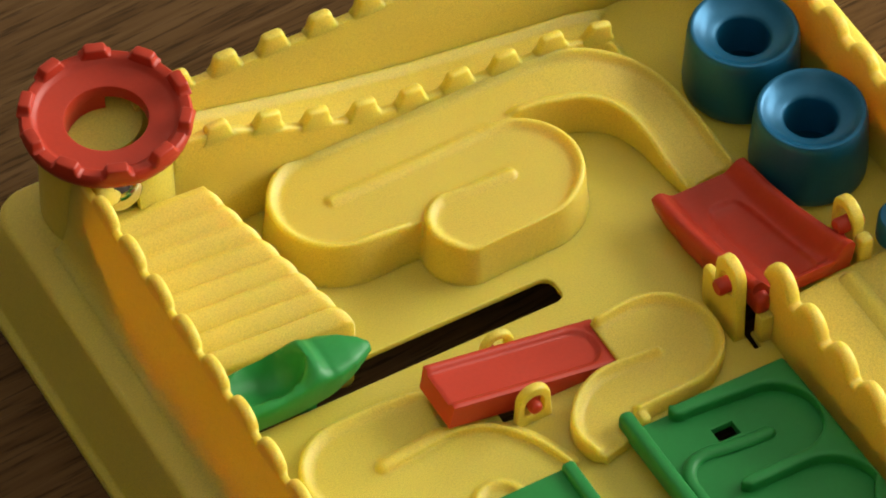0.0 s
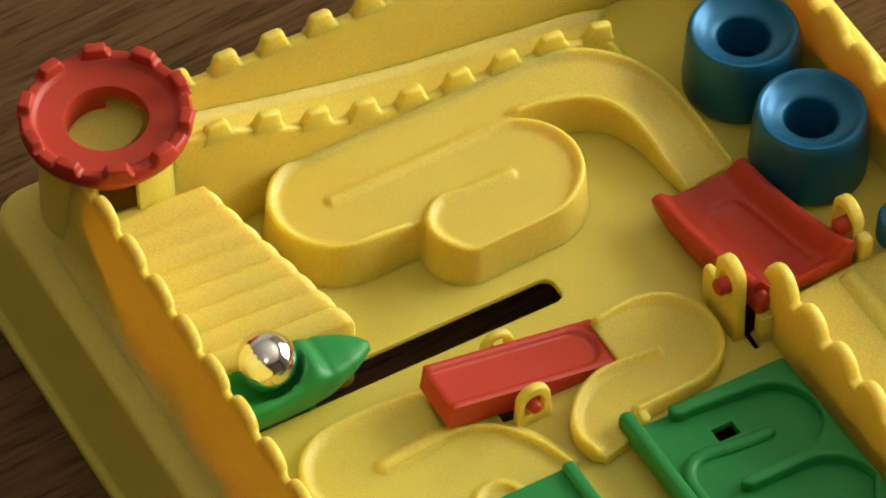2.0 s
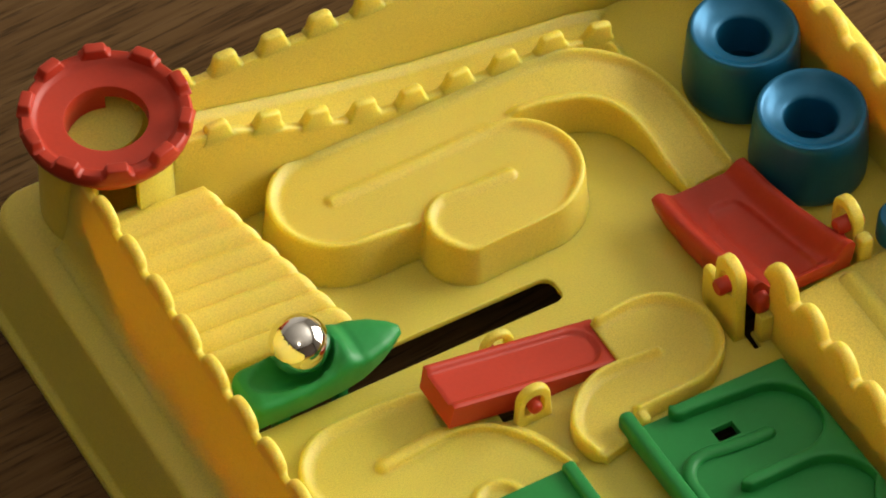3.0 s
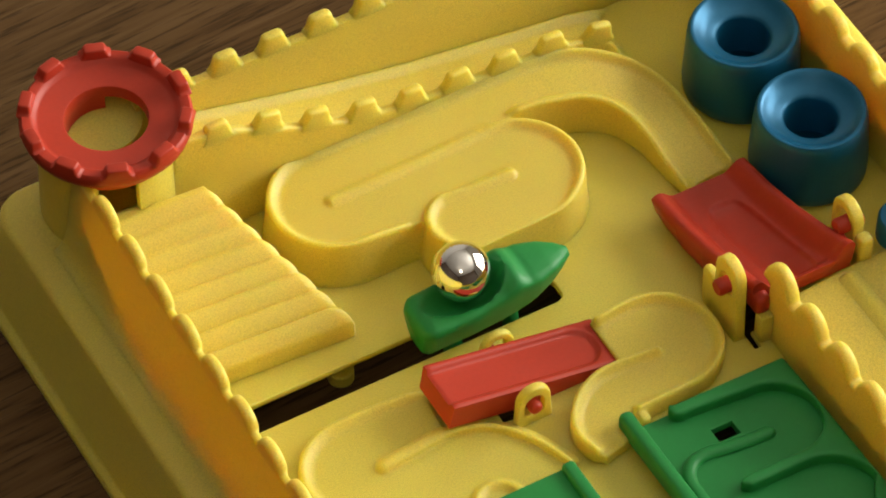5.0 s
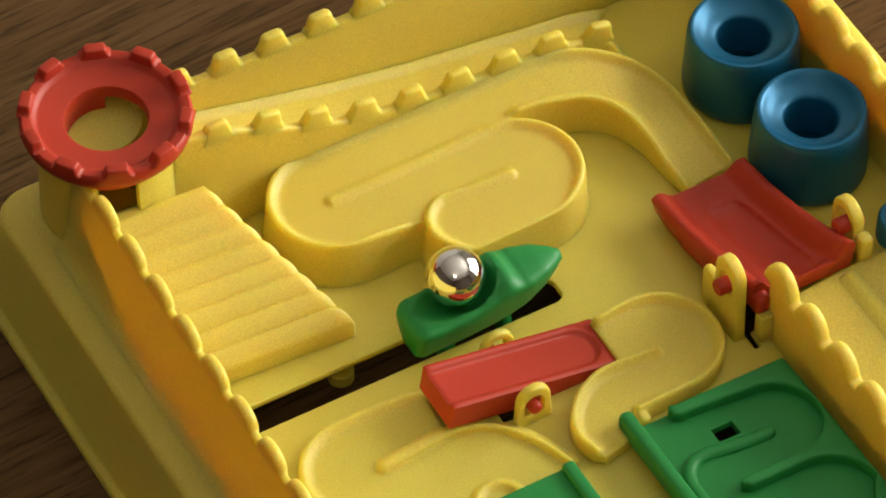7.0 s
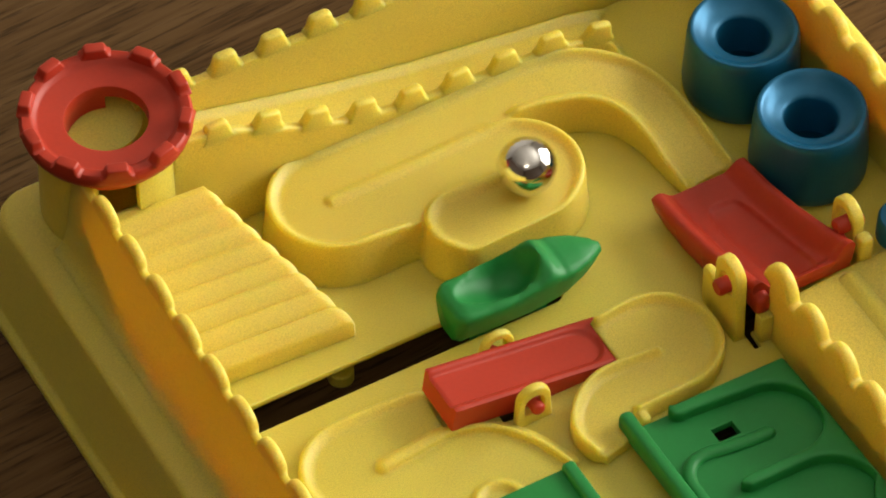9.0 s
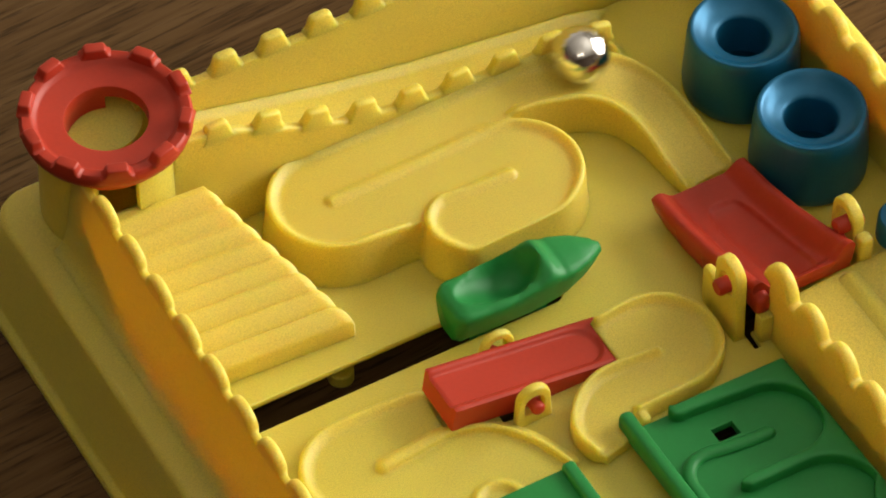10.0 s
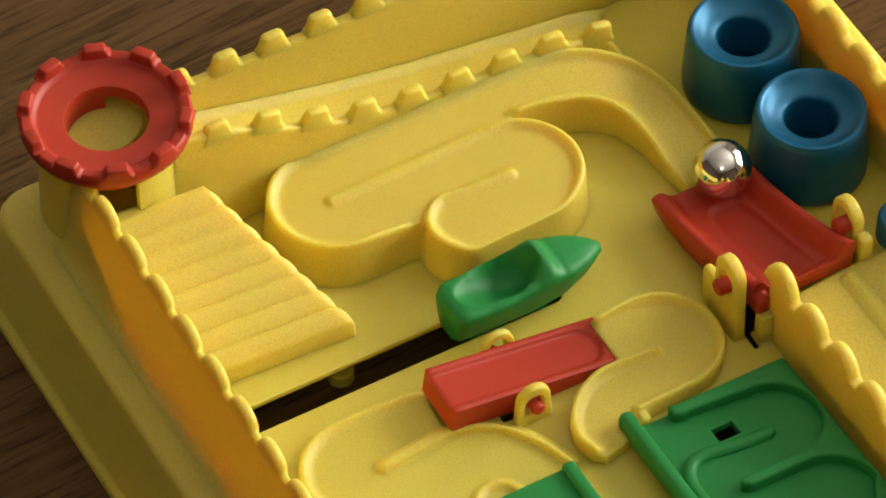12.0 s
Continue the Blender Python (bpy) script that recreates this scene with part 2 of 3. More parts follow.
def room():
    x0, x1, y0, y1, z0, z1 = -1900, 1700, -2300, 1700, -770, 1800
    t = 100
    tagged(part("floor", box(x0 - t, x1 + t, y0 - t, y1 + t, z0 - t, z0, 0), FLOORING), "plain brown boarded floor of the room", "floor", kind="structure")
    tagged(part("ceiling", box(x0 - t, x1 + t, y0 - t, y1 + t, z1, z1 + t, 0), WHITE), "plain white painted ceiling", "ceiling", kind="structure")
    tagged(part("wall_west", box(x0 - t, x0, y0, y1, z0, z1, 0), DARK), "dark brown panelled wall", "wall", kind="structure")
    tagged(part("wall_south", box(x0 - t, x1 + t, y0 - t, y0, z0, z1, 0), DARK), "dark brown panelled wall", "wall", kind="structure")
    tagged(part("wall_north", box(x0 - t, x1 + t, y1, y1 + t, z0, z1, 0), PLASTER), "plain pale plaster wall", "wall", kind="structure")
    wy0, wy1 = (WINDOW_Y - WINDOW_W / 2) * 1000, (WINDOW_Y + WINDOW_W / 2) * 1000
    wz0, wz1 = (WINDOW_Z - WINDOW_H / 2) * 1000, (WINDOW_Z + WINDOW_H / 2) * 1000
    bm = bmesh.new()
    for a, b, c, d in ((y0, wy0, z0, z1), (wy1, y1, z0, z1), (wy0, wy1, z0, wz0), (wy0, wy1, wz1, z1)):
        tmp = box(x1, x1 + t, a, b, c, d, 0)
        me = bpy.data.meshes.new("tmp")
        tmp.to_mesh(me)
        tmp.free()
        bm.from_mesh(me)
        bpy.data.meshes.remove(me)
    tagged(part("wall_east", bm, PLASTER), "plain plaster wall with a window opening", "wall", kind="structure")
    win = tagged(new("window_1"), "white framed window letting in daylight", "window", kind="structure")
    for a, b, c, d in ((wy0, wy0 + 40, wz0, wz1), (wy1 - 40, wy1, wz0, wz1), (wy0 + 40, wy1 - 40, wz0, wz0 + 40), (wy0 + 40, wy1 - 40, wz1 - 40, wz1)):
        part("window_frame", box(x1 + 40, x1 + 80, a, b, c, d, 3), WHITE, win)
    light = tagged(new("pendant_lamp"), "round white glowing globe lamp hanging from the ceiling", "lamp")
    bm = bmesh.new()
    bmesh.ops.create_uvsphere(bm, u_segments=32, v_segments=20, radius=170)
    part("globe", bm, LAMP_GLOW, light, at=mm(-600, -1060, 1452))
    part("cord", lathe([(0.5, 1620), (6, 1620), (6, 1800), (0.5, 1800)], 12), WHITE, light, at=mm(-600, -1060, 0))
    table = tagged(new("table"), "dark brown wooden table with fine streaky grain", "table")
    part("tabletop", box(-700, 700, -600, 700, TABLE_Z - 30, TABLE_Z, 3), WOOD, table)
    for x in (-640, 640):
        for y in (-540, 640):
            part("leg", box(x - 30, x + 30, y - 30, y + 30, z0, TABLE_Z - 30, 3), WOOD, table)


room()


# ---- the game board ----
WALL, BACK, LEDGE = 38.0, 35.0, 12.0
board = tagged(new("marble_game"), "yellow plastic castle marble game board with crenellated walls on the table", "toy")


def skirt():
    """The stepped base, as rounded rectangles stacked over one another."""
    steps = [(-96.8, TABLE_Z), (-96.8, TABLE_Z + 1.6), (-96.2, TABLE_Z + 2.4), (-95.0, TABLE_Z + 2.8), (-94.4, TABLE_Z + 3.8), (-91.9, LEDGE - 1.8), (-91.3, LEDGE - 0.6), (-90.0, LEDGE),
             (-84.2, LEDGE + 0.1), (-80.2, LEDGE + 0.1), (-80.2, LEDGE - 2.0), (-88.9, LEDGE - 2.4),
             (-89.8, LEDGE - 3.4), (-92.3, TABLE_Z + 4.0), (-94.6, TABLE_Z + 1.0), (-94.6, TABLE_Z)]
    bm = bmesh.new()
    rings = []
    for x, z in steps:
        k = -97.5 - x
        rings.append([bm.verts.new((p[0], p[1], z)) for p in rounded(x, 124 + k, -170 - k, max(63.5 + k, 50.4), max(3.0, 12 + k * 0.5))])
    for a, b in zip(rings, rings[1:] + rings[:1]):
        n = len(a)
        for j in range(n):
            bm.faces.new((a[j], a[(j + 1) % n], b[(j + 1) % n], b[j]))
    return bm


part("base_skirt", skirt(), YELLOW, board)
SLOT = [(-72, -19.5), (14.3, -19.4)] + arc(14.8, -22.4, 3.0, 90, 0, 5) + arc(15.4, -24.9, 2.4, 0, -90, 5) + [(-72, -27.3)]
GAP = [(48.9, -44), (55.5, -44), (55.5, -57.0), (50.6, -57.6), (50.3, -62.5), (48.7, -62.5)]
WELL = [(22, -77), (34, -77), (34, -89), (22, -89)]
NOTCH = [(-13.5, -47.5), (-7.6, -47.5), (-7.6, -53.4), (-13.5, -52.4)]
part("deck", plate([[(-78.5, -166), (106, -166), (106, 49), (-78.5, 49)], SLOT, GAP, NOTCH, WELL], -2.0, 0.0, 0.4), YELLOW, board)
part("boss", lathe([(0.01, -19.5), (3.2, -19.5), (3.2, -15.4), (2.8, -15), (0.01, -15)], 24), YELLOW, board, at=mm(-32.6, -8.2, -1.5))


def long_wall(axis, a0, a1, foot, head, z0, top, n=40):
    """A drafted wall with a rounded top; foot and head are its (near, far) faces at the bottom and the top."""
    bm = bmesh.new()
    rings = []
    for i in range(n + 1):
        s = a0 + (a1 - a0) * i / n
        z1 = top(s)
        ring = []
        for f, z in ((foot[0], z0), (head[0], z1 - 0.7), (head[0] + 0.25, z1 - 0.2), (head[0] + 0.8, z1), (head[1] - 0.8, z1), (head[1] - 0.25, z1 - 0.2), (head[1], z1 - 0.7), (foot[1], z0)):
            ring.append(bm.verts.new((f, s, z) if axis == "y" else (s, f, z)))
        rings.append(ring)
    for a, b in zip(rings, rings[1:]):
        for j in range(8):
            bm.faces.new((a[j], a[(j + 1) % 8], b[(j + 1) % 8], b[j]))
    bm.faces.new(rings[0])
    bm.faces.new(rings[-1])
    return bm


def merlon(base, head, height, thick, soft):
    """One tooth of a battlement: a tapered block with a flared foot and soft edges, its foot at the origin, along x."""
    bm = bmesh.new()
    rings = []
    for k, shrink in ((-0.15, 0), (0.0, 0), (0.1, 0), (0.25, 0), (0.5, 0), (0.78, 0), (0.9, 0.1), (0.97, 0.3), (1.0, 0.62)):
        c = max(0.0, min(1.0, k))
        w = (head + (base - head) * (1 - c) + 1.3 * max(0.0, 1 - c / 0.3) ** 2) / 2 - shrink * soft
        d = (thick - 0.5 * c) / 2 - shrink * soft * 0.8
        rings.append([bm.verts.new((x, y, k * height)) for x, y in rounded(-w, w, -d, d, min(soft, d * 0.9), 3)])
    n = len(rings[0])
    for a, b in zip(rings, rings[1:]):
        for j in range(n):
            bm.faces.new((a[j], a[(j + 1) % n], b[(j + 1) % n], b[j]))
    bm.faces.new(rings[0])
    bm.faces.new(rings[-1])
    return bm


def scallop(width, height, thick, point=0.8):
    """A rounded tooth: a half oval with a full round back, along y; point over 1 makes it more pointed."""
    bm = bmesh.new()
    n = 16
    out = [(math.cos(math.pi * i / n) * width / 2, max(0, math.sin(math.pi * i / n)) ** point * height) for i in range(n + 1)]
    rings = []
    for i in range(9):
        w = math.pi * i / 8
        k = 0.72 + 0.28 * math.sin(w) ** 0.7 if 0 < i < 8 else 0.72
        rings.append([bm.verts.new((-math.cos(w) * thick / 2, y * (0.5 + k / 2), z * k - 0.6)) for y, z in out])
    for a, b in zip(rings, rings[1:]):
        for j in range(n + 1):
            bm.faces.new((a[j], a[(j + 1) % (n + 1)], b[(j + 1) % (n + 1)], b[j]))
    bm.faces.new(rings[0])
    bm.faces.new(rings[-1])
    return bm


def row_of(name, mesh_ob, places):
    """Copies of one tooth at further places, on the same mesh."""
    for m in places:
        o = new(name, mesh_ob.data)
        o.parent = board
        o.matrix_basis = m


# outer walls: left, back, right; the divider
def moved(bm, x, y, z):
    bmesh.ops.translate(bm, vec=(x, y, z), verts=bm.verts)
    return bm


def left_wall():
    """A thin drafted wall whose outer foot runs out softly into the ledge."""
    section = [(-87.5, LEDGE - 0.5), (-85.0, LEDGE + 0.05), (-83.9, LEDGE + 0.5), (-82.9, LEDGE + 1.4), (-82.0, LEDGE + 3.0), (-81.3, LEDGE + 5.5), (-80.7, LEDGE + 9.5), (-79.3, WALL - 0.7), (-79.0, WALL - 0.2), (-78.5, WALL),
               (-77.7, WALL), (-77.3, WALL - 0.2), (-77.15, WALL - 0.7), (-78.6, LEDGE + 8), (-79.8, 0), (-81.6, 0), (-82.4, LEDGE - 1.6), (-87.5, LEDGE - 1.6)]
    bm = bmesh.new()
    rings = [[bm.verts.new((x, -165 + 201 * i / 40, z)) for x, z in section] for i in range(41)]
    n = len(section)
    for a, b in zip(rings, rings[1:]):
        for j in range(n):
            bm.faces.new((a[j], a[(j + 1) % n], b[(j + 1) % n], b[j]))
    bm.faces.new(rings[0])
    bm.faces.new(rings[-1])
    return bm


teeth = [moved(scallop(10.4, 4.8, 2.9), -78.0, 19.3 - 13.45 * i, WALL) for i in range(13)]
part("left_wall", fused([left_wall()] + teeth, 0.45, 5), YELLOW, board, "scalloped wall glowing orange where light shines through", sharp=180)
part("back_wall", long_wall("x", -56, 106, (48.4, 50.8), (47.3, 50.1), 0, lambda s: BACK), YELLOW, board)
t0 = part("merlon", merlon(7.8, 5.4, 4.7, 3.3, 1.1), YELLOW, board, at=mm(-44.4, 48.8, BACK))
row_of("merlon", t0, [mm(-44.4 + 12.8 * i, 48.8, BACK) for i in range(1, 12)])
teeth = [moved(scallop(9.8, 4.6, 3.6), 107.1, -2.2 - 13.6 * i, 24) for i in range(-4, 12)]
part("right_wall", fused([long_wall("y", -165, 52, (104.2, 106.8), (105.3, 108.9), 0, lambda s: 24.0)] + teeth, 0.5, 6), YELLOW, board, sharp=180)
teeth = [moved(scallop(11.4, 7.0, 3.8, 1.2), 56.0, -60.9 - 13.1 * i, 17.0 if i == 0 else 16.0) for i in range(8)]
part("divider_wall", fused([long_wall("y", -165, -58.5, (53.2, 58.8), (54.2, 57.9), 0, lambda s: 16.5)] + teeth, 0.4, 3), YELLOW, board, sharp=180)

# the sloping channel along the back wall
CREST = [(-56, 36.0), (-44, 35.0), (-39, 33.2), (-29.6, 28.4), (-20, 23.6), (-8, 19.2), (8, 15.6), (22, 14.8), (50, 13.4), (58, 11.6), (63, 9.6), (66.5, 6.0), (68.6, 0.6), (70, -1.6), (72, -1.8)]
RAIL = [(-50, 26.5), (-39.5, 23.6), (-20, 18.2), (-2, 13.6), (17, 9.6), (36, 6.6), (62, 2.8), (69, 0.8), (73, -1.6), (104, -2.0)]
channel = [long_wall("x", -55, 71, (31.2, 34.6), (31.6, 34.2), 0, lambda s: along(CREST, s), 60)]
t0 = part("merlon", merlon(8.2, 5.6, 4.5, 3.0, 1.0), YELLOW, board, at=mm(-42.4, 32.9, along(CREST, -42.4) - 2.4))
for i in range(1, 9):
    x = -42.4 + 13.0 * i
    row_of("merlon", t0, [mm(x, 32.9, along(CREST, x), 0, math.degrees(math.atan2(along(CREST, x - 3) - along(CREST, x + 3), 6)) * 0.5, 0)])
channel.append(slab(60, 4, lambda u, v: (-48 + 152 * u, 34.0 + 14.4 * v, along(RAIL, -48 + 152 * u)), lambda u, v: (-48 + 152 * u, 34.0 + 14.4 * v, -0.4)))
channel.append(sweep([(x, 48.2, along(RAIL, x)) for x in range(102, -50, -4)], OUTER_LIP, 1.2, 0.9))
part("back_channel", fused(channel, 0.5, 3), YELLOW, board, sharp=180)

# the corner tower
def tower():
    bm = bmesh.new()
    n, rings = 60, []
    for i in range(n + 1):
        w = radians(271 + (236 + 360 - 271) * i / n)
        c, s = math.cos(w), math.sin(w)
        rings.append([bm.verts.new((r * c, r * s, z)) for r, z in ((17.0, -0.5), (16.6, 14), (16.2, 39.5), (14.4, 39.5), (14.8, -0.5))])
    for a, b in zip(rings, rings[1:]):
        for j in range(5):
            bm.faces.new((a[j], a[(j + 1) % 5], b[(j + 1) % 5], b[j]))
    bm.faces.new(rings[0])
    bm.faces.new(rings[-1])
    return bm


TX, TY = -66.0, 43.3
part("tower", tower(), YELLOW, board, at=mm(TX, TY, 0))
part("chute", lathe([(0.02, -0.5), (9.3, -0.5), (9.3, 0.5), (0.02, 0.5)], 40), YELLOW, board, at=mm(TX + 2.2, TY + 6.0, 33.0, 4, -3, 0))

# the stepped ramp
def ramp_top(u, v):
    """A level apron before the tower, then eight soft steps down to the slot."""
    k = max(0.0, (u - 0.12) / 0.88)
    mouth = min(1.0, max(0.0, (0.6 - v) / 0.25))
    y = along([(0, 26.8 + 1.4 * mouth), (0.12, 25.9), (1, -11.7)], u)
    right = -48.6 + 17.9 * k
    x = -77.6 + (right + 77.6) * v
    f = (k * 8) % 1.0 if k > 0 else 0.0
    z = 24.6 - 19.2 * k + (0.6 * math.sin(math.pi * f) ** 0.6 - 0.35 * f if k < 1 else 0.0)
    edge = max(0.0, v - 0.965) / 0.035
    return (x - 0.4 * edge + 0.35 * math.sin(math.pi * f) * (v == 1), y - 0.055 * (x + 55), z - 0.8 * edge ** 2 - (0.6 if u > 0.995 else 0))


def ramp_bottom(u, v):
    x, y, z = ramp_top(u, v)
    return (x, y, -0.4)


part("ramp", slab(108, 30, ramp_top, ramp_bottom), YELLOW, board, sharp=50)

# the raised winding track
def plinth(loop, z0, z1, draft):
    """A solid with drafted sides over an outline that runs anticlockwise."""
    bm = bmesh.new()
    n, rings = len(loop), []
    for grow, z in ((draft * 1.5, z0), (draft, z0 + 0.8), (0, z1)):
        ring = []
        for i, p in enumerate(loop):
            a, b = Vector(loop[i - 1]), Vector(loop[(i + 1) % n])
            t = (b - a).normalized()
            ring.append(bm.verts.new((p[0] + t.y * grow, p[1] - t.x * grow, z)))
        rings.append(ring)
    for a, b in zip(rings, rings[1:]):
        for k in range(n):
            bm.faces.new((a[k], a[(k + 1) % n], b[(k + 1) % n], b[k]))
    bm.faces.new(rings[0])
    bm.faces.new(rings[-1])
    return bm


OVAL = [(-5.0, 1.2)] + arc(4.0, -3.4, 9.5, 155, 262, 16) + [(10, -12.4), (17, -12.2)] + arc(23.0, 3.8, 15.9, -84, 72, 28) + [(30.5, 19.4), (33, 19.0), (33, 33.2), (10, 33.3)] + arc(-20.0, 17.2, 16.2, 90, 270, 30) + [(-12, 1.1)]
track = [plinth(OVAL, -0.3, 12.0, 0.9)]


INNER = [(31.5, 19.0, 12.2), (36.5, 18.5, 12.1), (41.3, 17.5, 12.0), (47.3, 15.6, 11.6), (52.4, 12.1, 10.6), (55.2, 7.4, 9.0), (56.8, 0.3, 7.0), (57.4, -6.1, 5.0), (58.4, -14.4, 2.8)]
OUTER = [(31.5, 32.9, 12.2), (44.0, 32.7, 12.1), (51.8, 31.3, 11.9), (58.0, 28.6, 11.2), (64.5, 23.4, 9.9), (68.8, 16.8, 8.4), (71.4, 9.8, 6.5), (72.6, 0.8, 4.6), (73.4, -12.8, 2.8)]


IN, OUT = smooth(INNER), smooth(OUTER)


def bend_point(u, v):
    i = round(u * 40)
    p = OUT[i].lerp(IN[i], v)
    return (p.x, p.y, p.z - 0.2)


track.append(slab(40, 8, bend_point, lambda u, v: (*bend_point(u, v)[:2], -0.4)))
Z = 12.0
outer = [(x, 32.9 + 0.3 * (x < 12), Z) for x in range(-18, 31, 6)]
track.append(sweep([(p.x, p.y, p.z - 0.2) for p in reversed(OUT)] + outer[::-1] + [(x, y, Z) for x, y in arc(-20.0, 17.2, 16.2, 90, 270, 34)] + [(-16, 1.05, Z - 0.3), (-12, 1.1, Z - 0.9), (-8, 1.2, Z - 1.6)], OUTER_LIP, 1.5))
track.append(sweep([(20.8, 3.7, Z), (14, 3.9, Z), (8, 4.2, Z), (4.6, 4.4, Z - 0.3)], RIDGE, 1.0))
track.append(sweep([(7.0, 5.4, Z)] + [(x, y, Z) for x, y in arc(4.0, -3.4, 9.4, 100, 222, 22)] + [(p[0], p[1], Z - 0.25 - 1.3 * i / 6) for i, p in enumerate(arc(4.0, -3.4, 9.4, 228, 264, 6))], OUTER_LIP, 1.1))
track.append(sweep([(p[0], p[1], Z - 1.5 * (1 - i / 10)) for i, p in enumerate(arc(23.0, 3.8, 15.8, -92, -46, 10))] + [(x, y, Z) for x, y in arc(23.0, 3.8, 15.8, -42, 70, 28)] + [(25.2, 19.0, Z - 0.1), (21.0, 18.9, Z - 0.4)], OUTER_LIP, 1.1))
track.append(sweep([(28.6, 19.7, Z - 1.5), (30.2, 19.3, Z - 0.5)] + [(p.x, p.y, p.z - 0.2) for p in IN], OUTER_LIP, 1.3))
track.append(sweep([(-20.8, 17.2, Z), (-3.2, 17.5, Z), (12.6, 18.0, Z), (24.0, 18.5, Z)], RIDGE, 0.8, 1.1))
part("winding_track", fused(track), YELLOW, board, sharp=180)

# the flat winding paths by the see-saw
P = 3.1
curl = smooth([(17.6, -52.5, P), (10.3, -52.9, P), (3.8, -56.2, P), (-1.2, -61.7, P), (-2.8, -67.3, P), (-1.6, -72.8, P)], 24)
LOBE = [(17.6, -38.6), (22, -38.0)] + arc(28.8, -52.8, 14.9, 90, -90, 22)[1:] + [(16, -68.4), (8, -73.4), (1.0, -75.0)] + [(p.x, p.y) for p in reversed(curl)]
path = [plate([LOBE], -0.3, P, 0.4)]
path.append(sweep([(14, -68.2, P), (21, -68.0, P)] + [(x, y, P) for x, y in arc(28.8, -52.8, 14.9, -84, 90, 26)] + [(24, -38.1, P), (19.0, -38.6, P)], OUTER_LIP, 1.7, 1.0))
path.append(sweep([(26.8, -53.4, P), (22, -53.0, P)] + [tuple(p) for p in curl], OUTER_LIP, 1.7, 1.0))
path.append(box(12.6, 15.4, -71.2, -67.2, 0, 4.4, 0.8))
part("winding_path", fused(path), YELLOW, board, sharp=180)
TOP_Z = 1.4
bend = smooth([(-27.9, -51.2, TOP_Z), (-21.6, -52.6, TOP_Z), (-16.0, -56.2, TOP_Z), (-11.0, -63.0, TOP_Z), (-7.6, -71.8, TOP_Z)], 20)
BASIN = [(-25.6, -36.4), (-30, -35.2), (-40, -34.6)] + arc(-48.6, -50.2, 15.6, 95, 205, 22) + [(-58, -73.2), (-8.0, -73.2)] + [(p.x, p.y) for p in reversed(bend)] + [(-26.9, -47.6)]
basin = [plate([BASIN], -0.3, TOP_Z, 0.4)]
basin.append(sweep([(-26.2, -36.0, TOP_Z - 0.9), (-30, -35.2, TOP_Z - 0.3), (-40, -34.6, TOP_Z)] + [(x, y, TOP_Z) for x, y in arc(-48.6, -50.2, 15.6, 95, 205, 24)], OUTER_LIP, 1.3, 1.1))
basin.append(tube([(-44.6, -51.2, TOP_Z), (-40, -50.7, TOP_Z), (-34, -50.2, TOP_Z), (-29.2, -49.6, TOP_Z)], 2.0, 0.95))
basin.append(sweep([tuple(p) for p in reversed(bend)], [(-o, h) for o, h in reversed(OUTER_LIP)], 1.4, 1.0))
basin.append(sweep([(x, y, TOP_Z) for x, y in arc(-26.4, -73.6, 5.6, 165, 12, 12)], RIDGE, 1.0, 0.8))
part("lower_path", fused(basin), YELLOW, board, sharp=180)


def arch(name, width, height, hole_z, hole, thick, at):
    """An upright lug with a rounded head and a bearing hole; stands in the xz plane."""
    r = width / 2
    outline = [(-r * 1.12, -0.4), (r * 1.12, -0.4), (r, height - r)] + arc(0, height - r, r, 12, 168, 12) + [(-r, height - r)]
    inner = [(-hole, hole_z - hole), (hole, hole_z - hole)] + arc(0, hole_z + hole * 0.3, hole, 0, 180, 10)
    me = plate([outline, inner], -thick / 2, thick / 2, 0.5)
    me.transform(Matrix.Rotation(radians(90), 4, "X"))
    part(name, me, YELLOW, board, at=at)


arch("lug", 8.6, 12.0, 5.8, 2.5, 2.2, mm(-7.2, -54.8, 0))
arch("lug", 8.6, 9.6, 4.8, 2.2, 2.0, mm(-5.6, -35.2, 0))
arch("lug", 9.4, 24.0, 16.2, 2.6, 3.0, mm(46.8, -53.4, 0, 0, 0, 90))
part("shoulder", box(45.4, 48.2, -50, -42.8, -0.4, 12.2, 1.3, 3), YELLOW, board)
part("shoulder", box(50.4, 55.0, -62.0, -58.4, -0.4, 8.5, 1.0), YELLOW, board)
arch("lug", 9.4, 20.5, 14.6, 2.6, 3.0, mm(82.0, -49.0, 0, 0, 0, 90))
part("shoulder", box(80.8, 84.6, -57.2, -53.2, -0.4, 13.6, 1.3, 3), YELLOW, board)
part("landing", plate([[(58.5, -58), (78.5, -56.5), (103.5, -56.5), (103.5, -165), (58.5, -165)]], -0.4, 7.0, 0.6), YELLOW, board)
part("ridge", sweep([(76.2, -59.5, 7.0), (76.4, -100, 7.0), (76.4, -150, 7.0)], RIDGE, 0.8, 1.2), YELLOW, board)


